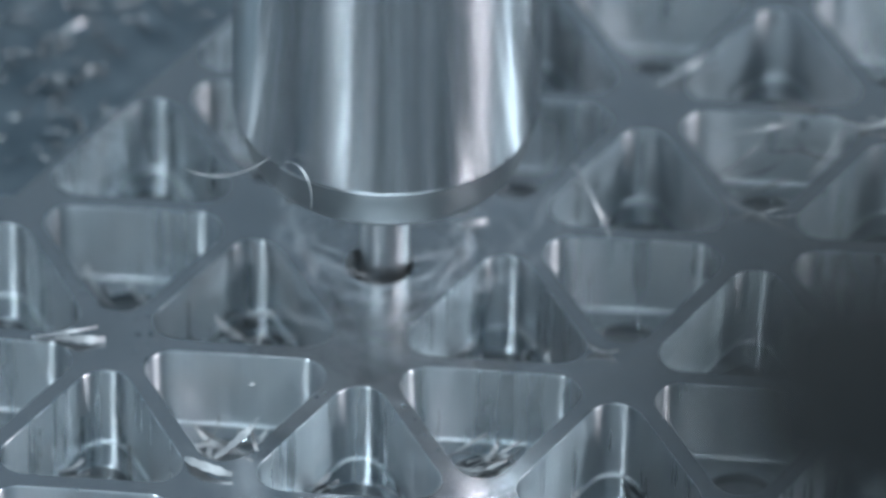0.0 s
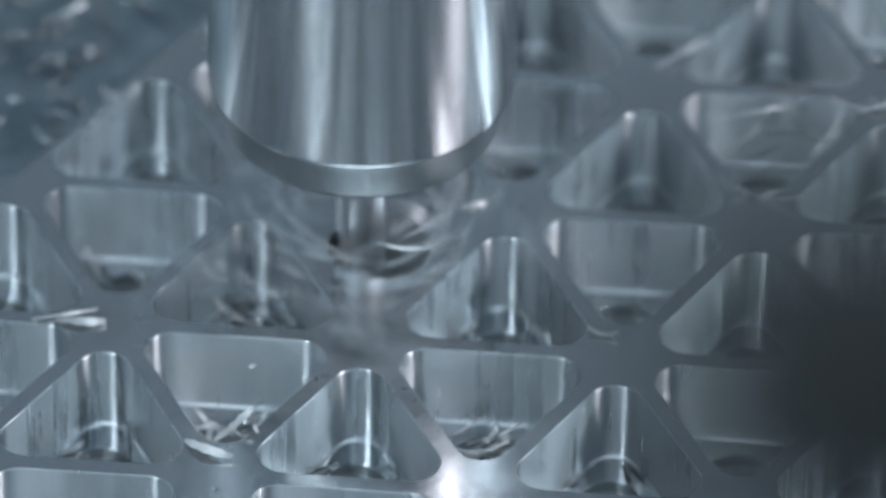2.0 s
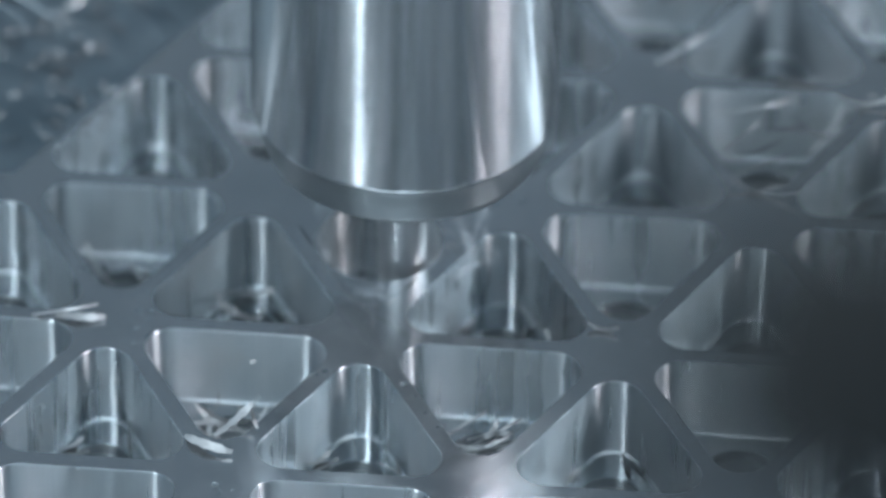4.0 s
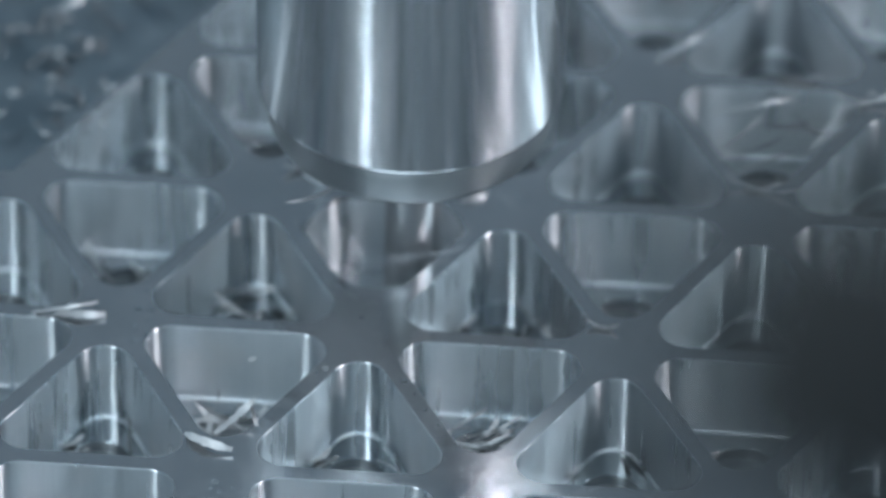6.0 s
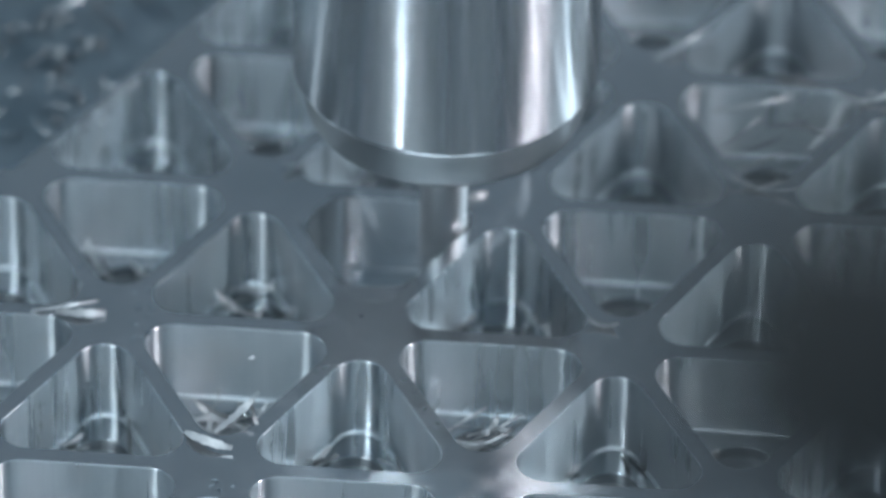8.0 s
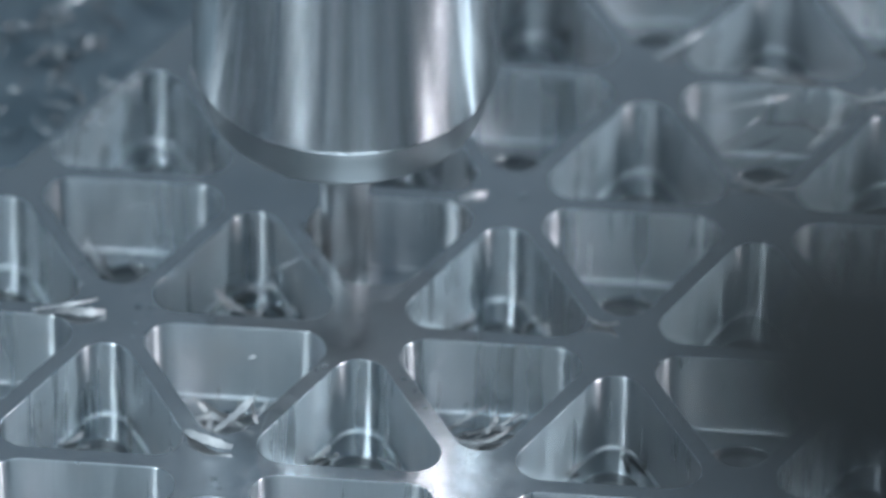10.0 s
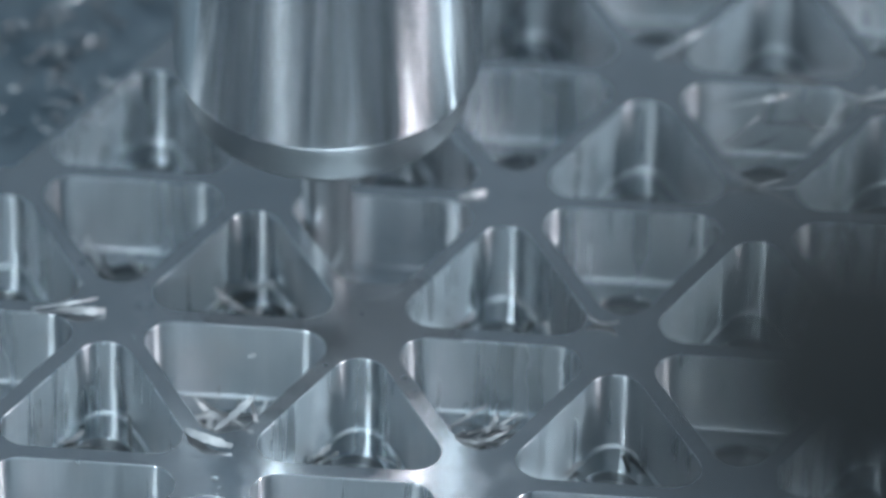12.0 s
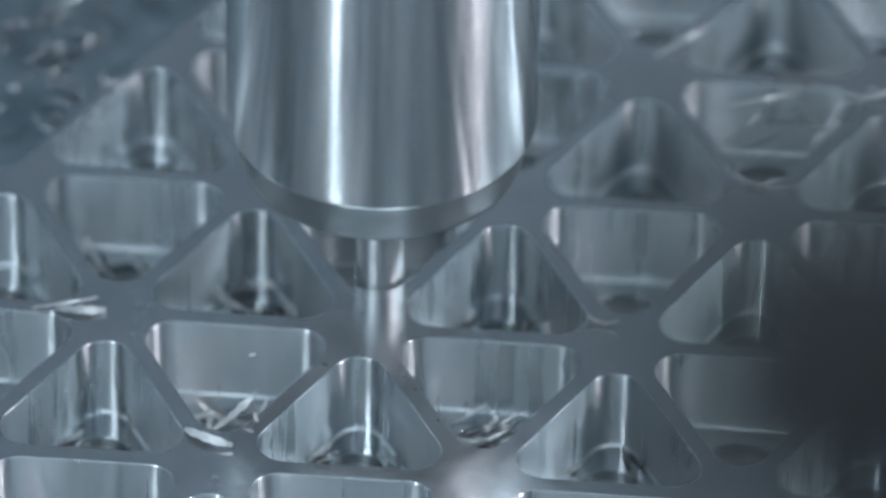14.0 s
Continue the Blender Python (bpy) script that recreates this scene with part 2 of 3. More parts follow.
part("plate_side", plate_sides(), RAW, plate, "sawn side of the plate", smooth=0)
part("rib_grid", top_face(), TOP, plate, "dull grey milled tops of the ribs and nodes", smooth=0)
part("uncut_face", top_face(True), RAW, plate, "dark wet unmilled face", smooth=0)
wall_mesh = mesh_of("pocket_wall", pocket_walls(INR, RAD), WALL, 50)
solid_floor = mesh_of("pocket_floor", pocket_floor(INR, RAD, 0.00001, 0.0), LIGHTENED_FLOOR, 30)
lightened_wall = mesh_of("pocket_wall", pocket_walls(INR, RAD), LIGHTENED_WALL, 50)
recess_meshes = [mesh_of("recess", recess_floor(*h), BORE_SHADE, 0) for h in HOLES]
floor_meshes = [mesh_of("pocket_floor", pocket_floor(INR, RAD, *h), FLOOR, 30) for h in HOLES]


def add_pocket(i, j, down):
    m = Matrix.Translation(centre(i, j, down)) @ pose(0, 0, 0, 0, 0, 180 if down else 0)
    pieces = [("pocket_wall", lightened_wall if (i, j, down) == ACTIVE else wall_mesh), ("pocket_floor", solid_floor if (i, j, down) == ACTIVE else floor_meshes[down])]
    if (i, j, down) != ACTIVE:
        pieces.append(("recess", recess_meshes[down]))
    for name, me in pieces:
        ob = new(name, me)
        ob.parent = plate
        ob.matrix_basis = m


for j in JS:
    for i in IS:
        for down in (0, 1):
            if (i, j, down) not in UNCUT:
                add_pocket(i, j, down)

# ---- the tool ----
holder = thing("tool_holder", "polished steel tool holder with slim cutter above the plate", "tool holder")
part("holder_body", lathe([(0.0, 0.30), (0.0272, 0.30), (0.0272, 0.0372), (0.0270, 0.0363), (0.0266, 0.0358)]), STEEL, holder, "bright turned steel sleeve")
part("nose_ring", lathe([(0.0265, 0.0358), (0.0258, 0.0335), (0.0250, 0.0290), (0.0244, 0.0276), (0.0236, 0.0270)]), SATIN, holder, "dull satin steel nose ring")
part("nose_face", lathe([(0.0236, 0.0270), (0.0200, 0.0274), (0.0110, 0.0274), (0.0090, 0.0262), (0.0060, 0.0262), (0.0050, 0.0266), (0.0044, 0.0272), (0.0044, 0.034)]), LIGHTENED_STEEL, holder, "lightened steel underside with a raised collar")


def cutter_body(radius=0.0043, low=-0.0155, high=0.034, flutes=3, rings=48, around=48):
    bm = bmesh.new()
    loops = []
    for k in range(rings + 1):
        z = low + (high - low) * k / rings
        cut = max(0.0, min(1.0, (-0.003 - z) / 0.003))
        turn = (z - low) / (2 * math.pi * radius) * math.tan(radians(38)) * 2 * math.pi
        loop = []
        for s in range(around):
            a = 2 * math.pi * s / around
            w = math.cos(flutes * (a - turn))
            r = radius * (1 - cut * 0.14 * max(0.0, w))
            loop.append(bm.verts.new((r * math.cos(a), r * math.sin(a), z)))
        loops.append(loop)
    for a, b in zip(loops, loops[1:]):
        bridge(bm, a, b)
    bm.faces.new(loops[0])
    return bm


cutter = part("cutter", cutter_body(), CARBIDE, holder, "slim fluted carbide end mill")


# ---- metal still to be cut from the pocket under the tool ----
MIDX, MIDY, _ = centre(*ACTIVE)


def reach(theta):
    """From the pocket's centre to its wall, in the direction theta, for a corner on +y."""
    best = 1.0
    for c in range(3):
        side = radians(270 + 120 * c)
        d = math.cos(theta - side)
        if d > 1e-6:
            best = min(best, INR / d)
    for c in range(3):
        mid = radians(90 + 120 * c)
        off = math.atan2(math.sin(theta - mid), math.cos(theta - mid))
        far = 2 * (INR - RAD)
        h = far * math.sin(off)
        if abs(h) < RAD and abs(off) < radians(60):
            hit = far * math.cos(off) + math.sqrt(RAD * RAD - h * h)
            if abs(math.asin(h / RAD)) + abs(off) <= radians(60) + 1e-6:
                best = min(best, hit)
    return best - 0.00005


def stock_piece(name, inner, outer, start, stop, steps, label, closed=False):
    bm = bmesh.new()
    rows = []
    for k in range(steps + (0 if closed else 1)):
        th = radians(start + (stop - start) * k / steps)
        r1 = min(outer, reach(th))
        r0 = min(inner, r1 - 0.00002)
        rows.append([bm.verts.new((r * math.cos(th), r * math.sin(th), z)) for r, z in ((r0, 0.00004), (r1 + (0.00028 if r1 < outer else 0), 0.00004), (r1, -DEEP + 0.0002), (r0, -DEEP + 0.0002))])
    n = len(rows)
    for k in range(n if closed else n - 1):
        a, b = rows[k], rows[(k + 1) % n]
        for c in range(4):
            d = (c + 1) % 4
            bm.faces.new((a[c], a[d], b[d], b[c]))
    if not closed:
        bm.faces.new(rows[0])
        bm.faces.new(rows[-1][::-1])
    me = mesh_of(name, bm, TOP, 30)
    me.materials.append(LIGHTENED_WALL)
    for p in me.polygons:
        p.material_index = 0 if p.normal.z > 0.9 else 1
    ob = tagged(new(name, me), label, "uncut metal", "uncut metal in the pocket")
    ob.matrix_world = pose(MIDX, MIDY, 0, 0, 0, 180)
    return ob


STOCK = []
for inner, outer, gone in ((6.1, 7.1, 0.7), (7.1, 8.2, 1.2), (8.2, 9.3, 1.7), (9.3, 10.4, 2.4), (10.4, 11.2, 3.3)):
    STOCK.append((stock_piece("stock_ring", inner / 1000, outer / 1000, 0, 360, 72, "grey aluminium ring not yet milled from the pocket", True), gone))
for corner, cuts in ((90, (4.2, 13.0, None)), (210, (4.6, 5.7, 6.9)), (330, (4.9, 10.2, 11.6))):
    for (inner, outer, half), gone in zip(((11.2, 13.6, 60), (13.6, 15.4, 40), (15.4, 17.7, 30)), cuts):
        STOCK.append((stock_piece("stock_corner", inner / 1000, outer / 1000, corner - half, corner + half, 24, "grey aluminium wedge not yet milled from the pocket"), gone))

# ---- aluminium chips ----
rng = random.Random(11)


def ribbon(length, width, curl, pitch, wave, thick=0.00012, steps=16):
    """A curled chip: a strip bent on a helix of radius curl, with an uneven edge."""
    bm = bmesh.new()
    rows = []
    for k in range(steps + 1):
        u = k / steps
        a = (u - 0.5) * length / curl
        c = Vector((curl * math.sin(a), curl * (1 - math.cos(a)), pitch * (u - 0.5)))
        along = Vector((math.cos(a), math.sin(a), pitch / length)).normalized()
        tilt = wave * math.sin(3.1 * u + 0.4)
        side = (Vector((0, 0, 1)) * math.cos(tilt) + Vector((-math.sin(a), math.cos(a), 0)) * math.sin(tilt)).normalized()
        flat = along.cross(side)
        w = width * (0.35 + 0.65 * math.sin(math.pi * min(0.97, max(0.03, u))) ** 0.6) * (1 + 0.18 * math.sin(23 * u + wave * 5))
        rows.append([bm.verts.new(c + side * (s * w / 2) + flat * (f * thick)) for s, f in ((-1, 0), (1, 0), (1, 1), (-1, 1))])
    for a, b in zip(rows, rows[1:]):
        for c in range(4):
            d = (c + 1) % 4
            bm.faces.new((a[c], a[d], b[d], b[c]))
    bm.faces.new(rows[0])
    bm.faces.new(rows[-1][::-1])
    return bm


CHIP_KINDS = [
    ("curled bright aluminium chip", mesh_of("chip", ribbon(0.011, 0.0011, 0.0050, 0.003, 0.5), CHIP, 60)),
    ("long thin aluminium sliver", mesh_of("chip", ribbon(0.016, 0.0007, 0.0130, 0.004, 0.9), CHIP, 60)),
    ("short bent aluminium chip", mesh_of("chip", ribbon(0.006, 0.0012, 0.0040, 0.001, 0.3), CHIP, 60)),
    ("tightly rolled aluminium chip", mesh_of("chip", ribbon(0.013, 0.0009, 0.0026, 0.004, 0.4), CHIP, 60)),
    ("wide flat aluminium chip", mesh_of("chip", ribbon(0.009, 0.0016, 0.0110, 0.001, 0.7), CHIP, 60)),
    ("tiny aluminium speck", mesh_of("chip", ribbon(0.0013, 0.0004, 0.0030, 0.0003, 0.5, steps=6), CHIP, 60)),
    ("torn dull aluminium shard", mesh_of("chip", ribbon(0.0050, 0.0010, 0.0080, 0.0012, 1.1, steps=10), DULL_CHIP, 60)),
    ("fine hooked aluminium sliver", mesh_of("chip", ribbon(0.012, 0.0005, 0.0036, 0.006, 1.2), CHIP, 60)),
    ("thin dull aluminium sliver", mesh_of("chip", ribbon(0.0105, 0.0006, 0.0120, 0.003, 0.9), DULL_CHIP, 60)),
]


def chip(kind, x, y, z, rx=0, ry=0, rz=0, where="", group="chips on the plate"):
    label, me = CHIP_KINDS[kind]
    ob = tagged(new("metal_chip", me), label + (" " + where if where else ""), "metal chip", group)
    ob.matrix_world = pose(x, y, z, rx, ry, rz)
    return ob


def any_turn():
    return rng.choice((rng.gauss(-26, 18), rng.gauss(-26, 18), rng.gauss(80, 25))), rng.uniform(-12, 12), rng.uniform(0, 360)


# chips that stand out
chip(1, -0.0105, -0.0006, 0.0010, -35, 0, -3, "lying on a rib")
chip(1, -0.0092, -0.0016, 0.0008, -50, 0, -8, "lying on a rib")
chip(4, -0.0056, -0.0014, 0.0010, -40, 4, -4, "lying on a rib")
chip(4, 0.0196, -0.0334, 0.0011, -40, 0, -34, "lying on a node")
chip(4, 0.0205, -0.0342, 0.0014, -30, 6, -24, "lying on a node")
chip(2, 0.0606, 0.0384, 0.0007, -35, 0, 8, "lying on a node")
chip(1, 0.1125, 0.0458, 0.0006, 85, 0, 0, "lying on a node")
chip(1, 0.1308, 0.0734, 0.0008, 80, 0, 12, "lying on a rib")
chip(8, 0.1203, 0.0700, -0.0040, 30, 20, -30, "caught in a pocket")
chip(1, 0.0949, 0.0854, 0.0012, -30, 0, 28, "lying on a rib")
chip(0, 0.0975, 0.0872, 0.0014, 95, 10, 15, "lying on a rib")
chip(2, 0.0288, 0.0445, 0.0008, 80, 0, 35, "lying on a node")
chip(1, 0.0223, -0.0119, -0.0120, 60, 40, 55, "caught in a pocket")
chip(0, 0.0260, -0.0100, -0.0130, 40, 10, -60, "caught in a pocket")
chip(1, 0.0180, -0.0130, -0.0140, 80, 10, -10, "caught in a pocket")
chip(0, 0.0205, 0.0150, -0.0100, 70, 20, 10, "caught in a pocket")
chip(7, 0.0250, 0.0150, -0.0090, 20, 20, 100, "caught in a pocket")
chip(1, 0.0230, 0.0160, -0.0120, 60, 0, 160, "caught in a pocket")
chip(1, 0.0734, 0.0199, -0.0110, 70, 15, -22, "caught in a pocket")
chip(4, 0.1175, 0.0795, 0.0006, 85, 0, 4, "lying on a rib")
chip(8, 0.1130, 0.0690, -0.0070, 60, -20, 30, "caught in a pocket")
chip(8, 0.1160, 0.0720, -0.0050, 60, -10, 8, "caught in a pocket")
chip(5, 0.025, -0.0019, -0.0064, -38, 0, 12, "stuck to a pocket's wall", "specks on the walls")
chip(1, 0.1092, 0.0721, -0.001, -32, 0, 0, "across a pocket", "chips across a pocket")
chip(8, 0.1085, 0.0657, -0.002, -32, 0, 38, "across a pocket", "chips across a pocket")
chip(8, 0.12, 0.0661, -0.001, -32, 0, -35, "across a pocket", "chips across a pocket")
chip(8, 0.1119, 0.0645, -0.008, -32, 0, 10, "across a pocket", "chips across a pocket")
chip(1, 0.1248, 0.072, -0.003, -32, 0, 60, "across a pocket", "chips across a pocket")
chip(1, 0.1313, 0.0734, 0.001, -32, 0, 8, "across a pocket", "chips across a pocket")
chip(8, 0.112, 0.046, 0.0008, -32, 0, -2, "across a pocket", "chips across a pocket")
for k in range(15):          # the tangle caught in a pocket's near corner
    chip(rng.choice((6, 8, 8)), 0.0680 + rng.gauss(0, 0.0036), rng.uniform(-0.0275, -0.0210), -rng.uniform(0.001, 0.006),
         rng.gauss(-30, 14), rng.uniform(-10, 10), rng.gauss(0, 30), "in a tangle in a pocket's corner", "tangle of chips in a pocket")
for k in range(12):
    chip(rng.choice((0, 1, 4, 7)), 0.0225 + rng.gauss(0, 0.0045), -0.0135 + rng.gauss(0, 0.0022), -0.0145 + abs(rng.gauss(0, 0.0015)),
         *any_turn(), "heaped in a pocket", "chips heaped in a pocket")
for k in range(12):
    chip(rng.choice((6, 8, 8, 1)), 0.0675 + rng.gauss(0, 0.0045), -0.0140 + rng.gauss(0, 0.0022), -0.0145 + abs(rng.gauss(0, 0.0015)),
         *any_turn(), "heaped in a pocket", "chips heaped in a pocket")


def lay(kind, a, b, facing=(0, 0, 1), where="at the bottom of a pocket", group="chips lying in the pockets"):
    """A chip that lies along the line from a to b, its flat side towards facing."""
    a, b = Vector(a), Vector(b)
    along = (b - a).normalized()
    flat = Vector(facing)
    flat = (flat - along * flat.dot(along)).normalized()
    ob = chip(kind, 0, 0, 0, where=where, group=group)
    turn = Matrix((along, flat, along.cross(flat))).transposed().to_4x4()
    ob.matrix_world = Matrix.Translation((a + b) / 2) @ turn
    return ob


lay(2, (-0.0078, -0.0200, -0.0154), (-0.0035, -0.0150, -0.0154))
lay(6, (-0.0062, -0.0205, -0.0154), (-0.0028, -0.0185, -0.0154))
lay(8, (0.0025, -0.0096, -0.0155), (0.0066, -0.0188, -0.0155))
lay(8, (0.0493, -0.0108, -0.0154), (0.0542, -0.0193, -0.0154))
lay(2, (0.0360, -0.0205, -0.0154), (0.0404, -0.0138, -0.0154))
lay(6, (0.0383, -0.0200, -0.0154), (0.0412, -0.0160, -0.0154))
lay(2, (0.0800, -0.0195, -0.0154), (0.0845, -0.0143, -0.0154))
lay(6, (0.0905, -0.0095, -0.0154), (0.0940, -0.0150, -0.0154))
lay(6, (0.0925, -0.0110, -0.0154), (0.0962, -0.0140, -0.0154))
lay(2, (0.0590, 0.0195, -0.0154), (0.0625, 0.0245, -0.0154))
lay(4, (0.0188, 0.0265, -0.0150), (0.0243, 0.0283, -0.0150), (0, -0.5, 1))
lay(8, (0.0157, 0.0221, -0.0154), (0.0204, 0.0258, -0.0154))
lay(6, (0.0246, 0.0254, -0.0154), (0.0301, 0.0208, -0.0152))
lay(6, (-0.0062, 0.0344, -0.0155), (-0.0043, 0.0317, -0.0155))
lay(2, (-0.0014, 0.0330, -0.0155), (0.0035, 0.0290, -0.0150))
lay(2, (0.0747, 0.0230, -0.0150), (0.0793, 0.0152, -0.0150), (-0.6, -0.3, 0.7))
lay(2, (0.0846, 0.0050, 0.0005), (0.0885, 0.0051, 0.0005), where="lying on a node", group="chips on the nodes")
lay(4, (0.0222, -0.0295, -0.0002), (0.0265, -0.0252, 0.0031), (0, -0.6, 0.7), "leaning over a rib", "chips on the plate")
lay(6, (0.0264, -0.0245, 0.0030), (0.0290, -0.0272, -0.0003), (0, -0.6, 0.7), "leaning over a rib", "chips on the plate")
# chips strewn over the part of the plate that is still whole
RAW_CELLS = [(-2, 1, 1), (-2, 1, 1), (-2, 2, 0), (-2, 2, 0), (-2, 2, 1), (-2, 1, 0), (-2, 3, 0)]
for k in range(36):
    cx, cy, _ = centre(*RAW_CELLS[k % len(RAW_CELLS)])
    a, r = rng.uniform(0, 6.28), 0.0130 * math.sqrt(rng.random())
    chip(rng.choice((6, 6, 6, 2, 5, 6)), cx + r * math.cos(a), cy + r * math.sin(a), 0.0006 + abs(rng.gauss(0, 0.0008)), *any_turn(),
         "on the uncut plate", "chips on the uncut plate")
# fine swarf between them
litter = bmesh.new()
for k in range(260):
    cx, cy, _ = centre(*RAW_CELLS[k % len(RAW_CELLS)])
    a, r = rng.uniform(0, 6.28), 0.0190 * math.sqrt(rng.random())
    speck = ribbon(rng.uniform(0.0012, 0.0034), rng.uniform(0.0004, 0.0010), rng.uniform(0.002, 0.006), 0.0004, rng.uniform(0.2, 1.0), steps=5)
    speck.transform(pose(cx + r * math.cos(a), cy + r * math.sin(a), 0.0005, *any_turn()))
    scrap = bpy.data.meshes.new("scrap")
    speck.to_mesh(scrap)
    speck.free()
    litter.from_mesh(scrap)
    bpy.data.meshes.remove(scrap)
tagged(new("swarf", mesh_of("swarf", litter, DULL_CHIP, 60)), "fine bright aluminium swarf strewn over the uncut plate", "swarf", kind="stuff")
# chips at the bottom of the pockets
for j in (-2, -1, 0, 1, 2, 3):
    for i in range(-2, 5):
        for down in (0, 1):
            x, y, _ = centre(i, j, down)
            if (i, j, down) in UNCUT or (i, j, down) == ACTIVE or not (-0.04 < x < 0.17 and -0.06 < y < 0.13):
                continue
            for k in range(rng.choice((1, 1, 2)) + (1 if j >= 2 else 0)):
                a, r = rng.uniform(0, 6.28), rng.uniform(0.0095, 0.0108)
                chip(rng.choice((0, 1, 2, 7)), x + r * math.cos(a), y + r * math.sin(a), -DEEP + 0.0010, *any_turn(), "at the bottom of a pocket", "chips in the pockets")
# small chips on the ribs
for k in range(9):
    i, j = rng.randrange(-1, 4), rng.randrange(2, 4)
    a, r = rng.uniform(0, 6.28), rng.uniform(0.0, 0.0050)
    chip(rng.choice((5, 5, 7)), (i + 0.5 * j) * A + r * math.cos(a), j * ROW + r * math.sin(a), 0.0006, *any_turn(), "on a node", "chips on the nodes")

# chips flung from the cut
FLYING = []


def fling(start, count, spell):
    for k in range(count):
        t = start + spell * (k + rng.random()) / count
        ob = chip(rng.choice((0, 1, 1, 3, 7, 7)), MIDX, MIDY, 0, where="flung from the cutter", group="chips flung from the cutter")
        FLYING.append((ob, t, rng.uniform(0, 360), rng.uniform(0.45, 0.75), rng.uniform(0.11, 0.19), rng.uniform(0.010, 0.060),
                       [rng.uniform(-70, 70) for c in range(3)], [rng.uniform(-80, 80) for c in range(3)]))


fling(-0.3, 52, 3.6)
fling(3.3, 6, 1.9)
fling(5.3, 9, 2.9)
fling(8.3, 4, 1.8)
fling(10.2, 5, 1.0)
fling(11.4, 2, 2.2)

# ---- drops of coolant on the plate ----
def drop_mesh(radius, flat):
    bm = lathe([(0, flat * radius)] + [(radius * math.sin(a), flat * radius * math.cos(a)) for a in (0.35, 0.7, 1.05, 1.35, 1.57)] + [(0, 0)], 20)
    return mesh_of("coolant_drop", bm, WATER, 60)


DROPS = [drop_mesh(0.0003, 0.5), drop_mesh(0.0004, 0.4), drop_mesh(0.0006, 0.3)]
for k, (x, y) in enumerate(((0.0032, 0.0062), (0.0054, 0.0077), (0.0043, 0.0023), (0.0059, 0.0001), (0.0044, -0.0024), (0.0068, -0.0045), (0.0058, -0.0061), (0.0044, -0.0063), (0.0066, 0.0026), (0.0221, -0.0445), (0.0237, -0.0452), (0.0227, -0.0429), (0.0259, -0.0441), (0.0258, 0.044), (-0.007, 0.0131), (-0.0054, 0.012), (0.0806, 0.0077), (0.0696, 0.0402), (0.0438, 0.004), (0.0949, 0.0029),
                           (0.0528, -0.0127), (0.0550, -0.0159), (0.0373, -0.0118), (0.0387, -0.0106), (0.0596, -0.0238), (0.0571, -0.0201))):
    ob = tagged(new("coolant_drop", DROPS[k % 3]), "clear flattened coolant drop on the plate", "drop", "drops of coolant")
    ob.matrix_world = pose(x, y, 0.00002, 0, 0, 40 * k)

# ---- coolant spray whirled round by the cutter ----
def spray_piece(seed, strands, spread):
    """Curved translucent streaks that wind outwards about the cutter."""
    r = random.Random(seed)
    bm = bmesh.new()
    for k in range(strands):
        a0, sweep = r.uniform(0, 2 * math.pi), r.choice((1, 1, -1)) * r.uniform(0.5, 2.2)
        r0, r1 = r.uniform(0.008, 0.015), r.uniform(0.016, spread)
        z0, z1 = r.uniform(-0.008, 0.004), r.uniform(0.002, 0.016)
        wide, lean = r.uniform(0.0004, 0.0020), r.uniform(-1.2, 1.2)
        rows = []
        for m in range(15):
            u = m / 14
            a, rad = a0 + sweep * u, r0 + (r1 - r0) * u ** 1.3
            c = Vector((rad * math.cos(a), rad * math.sin(a), z0 + (z1 - z0) * u + 0.001 * math.sin(9 * u + a0)))
            out = Vector((math.cos(a), math.sin(a), 0))
            side = Vector((0, 0, 1)) * math.cos(lean + u) + out * math.sin(lean + u)
            flat = out * math.cos(lean + u) - Vector((0, 0, 1)) * math.sin(lean + u)
            w = wide * (0.15 + math.sin(math.pi * min(0.98, max(0.02, u))) ** 0.7)
            rows.append([bm.verts.new(c + side * (p * w / 2) + flat * (q * 0.00006)) for p, q in ((-1, 0), (1, 0), (1, 1), (-1, 1))])
        for a, b in zip(rows, rows[1:]):
            for p in range(4):
                q = (p + 1) % 4
                bm.faces.new((a[p], a[q], b[q], b[p]))
        bm.faces.new(rows[0])
        bm.faces.new(rows[-1][::-1])
    return bm


WHIRL = []
for seed, strands, spread, spells in ((1, 12, 0.016, ((0, 4.6),)), (2, 11, 0.022, ((0, 4.1),)), (3, 9, 0.034, ((0, 3.7),)), (4, 8, 0.042, ((0, 3.2),)), (8, 9, 0.050, ((0, 3.4),)), (9, 9, 0.030, ((0, 3.9),)), (10, 8, 0.056, ((0.6, 3.2),)), (11, 12, 0.078, ((0, 3.3),)), (12, 12, 0.070, ((1.2, 3.3),)),
                                      (5, 9, 0.018, ((0, 3.3), (5.2, 8.3))), (6, 7, 0.026, ((5.3, 7.9),)), (7, 8, 0.020, ((10.1, 11.0),))):
    ob = tagged(new("coolant_spray", mesh_of("coolant_spray", spray_piece(seed, strands, spread), MIST if seed in (5, 6, 7) else SPRAY, 60)),
                "pale translucent wisps of coolant spray round the cutter", "coolant spray", "wisps of coolant spray", "stuff")
    WHIRL.append((ob, seed, spells))

# ---- a dark object of assumed shape close before the lens, blurred over a corner ----
def tube(a, b, radii):
    """A turned body along the line from a to b; radii: (share of the way, radius)."""
    a, b = Vector(a), Vector(b)
    bm = lathe([(r, u * (b - a).length) for u, r in radii], 32)
    bm.transform(Matrix.Translation(a) @ (b - a).to_track_quat("Z", "Y").to_matrix().to_4x4())
    return bm


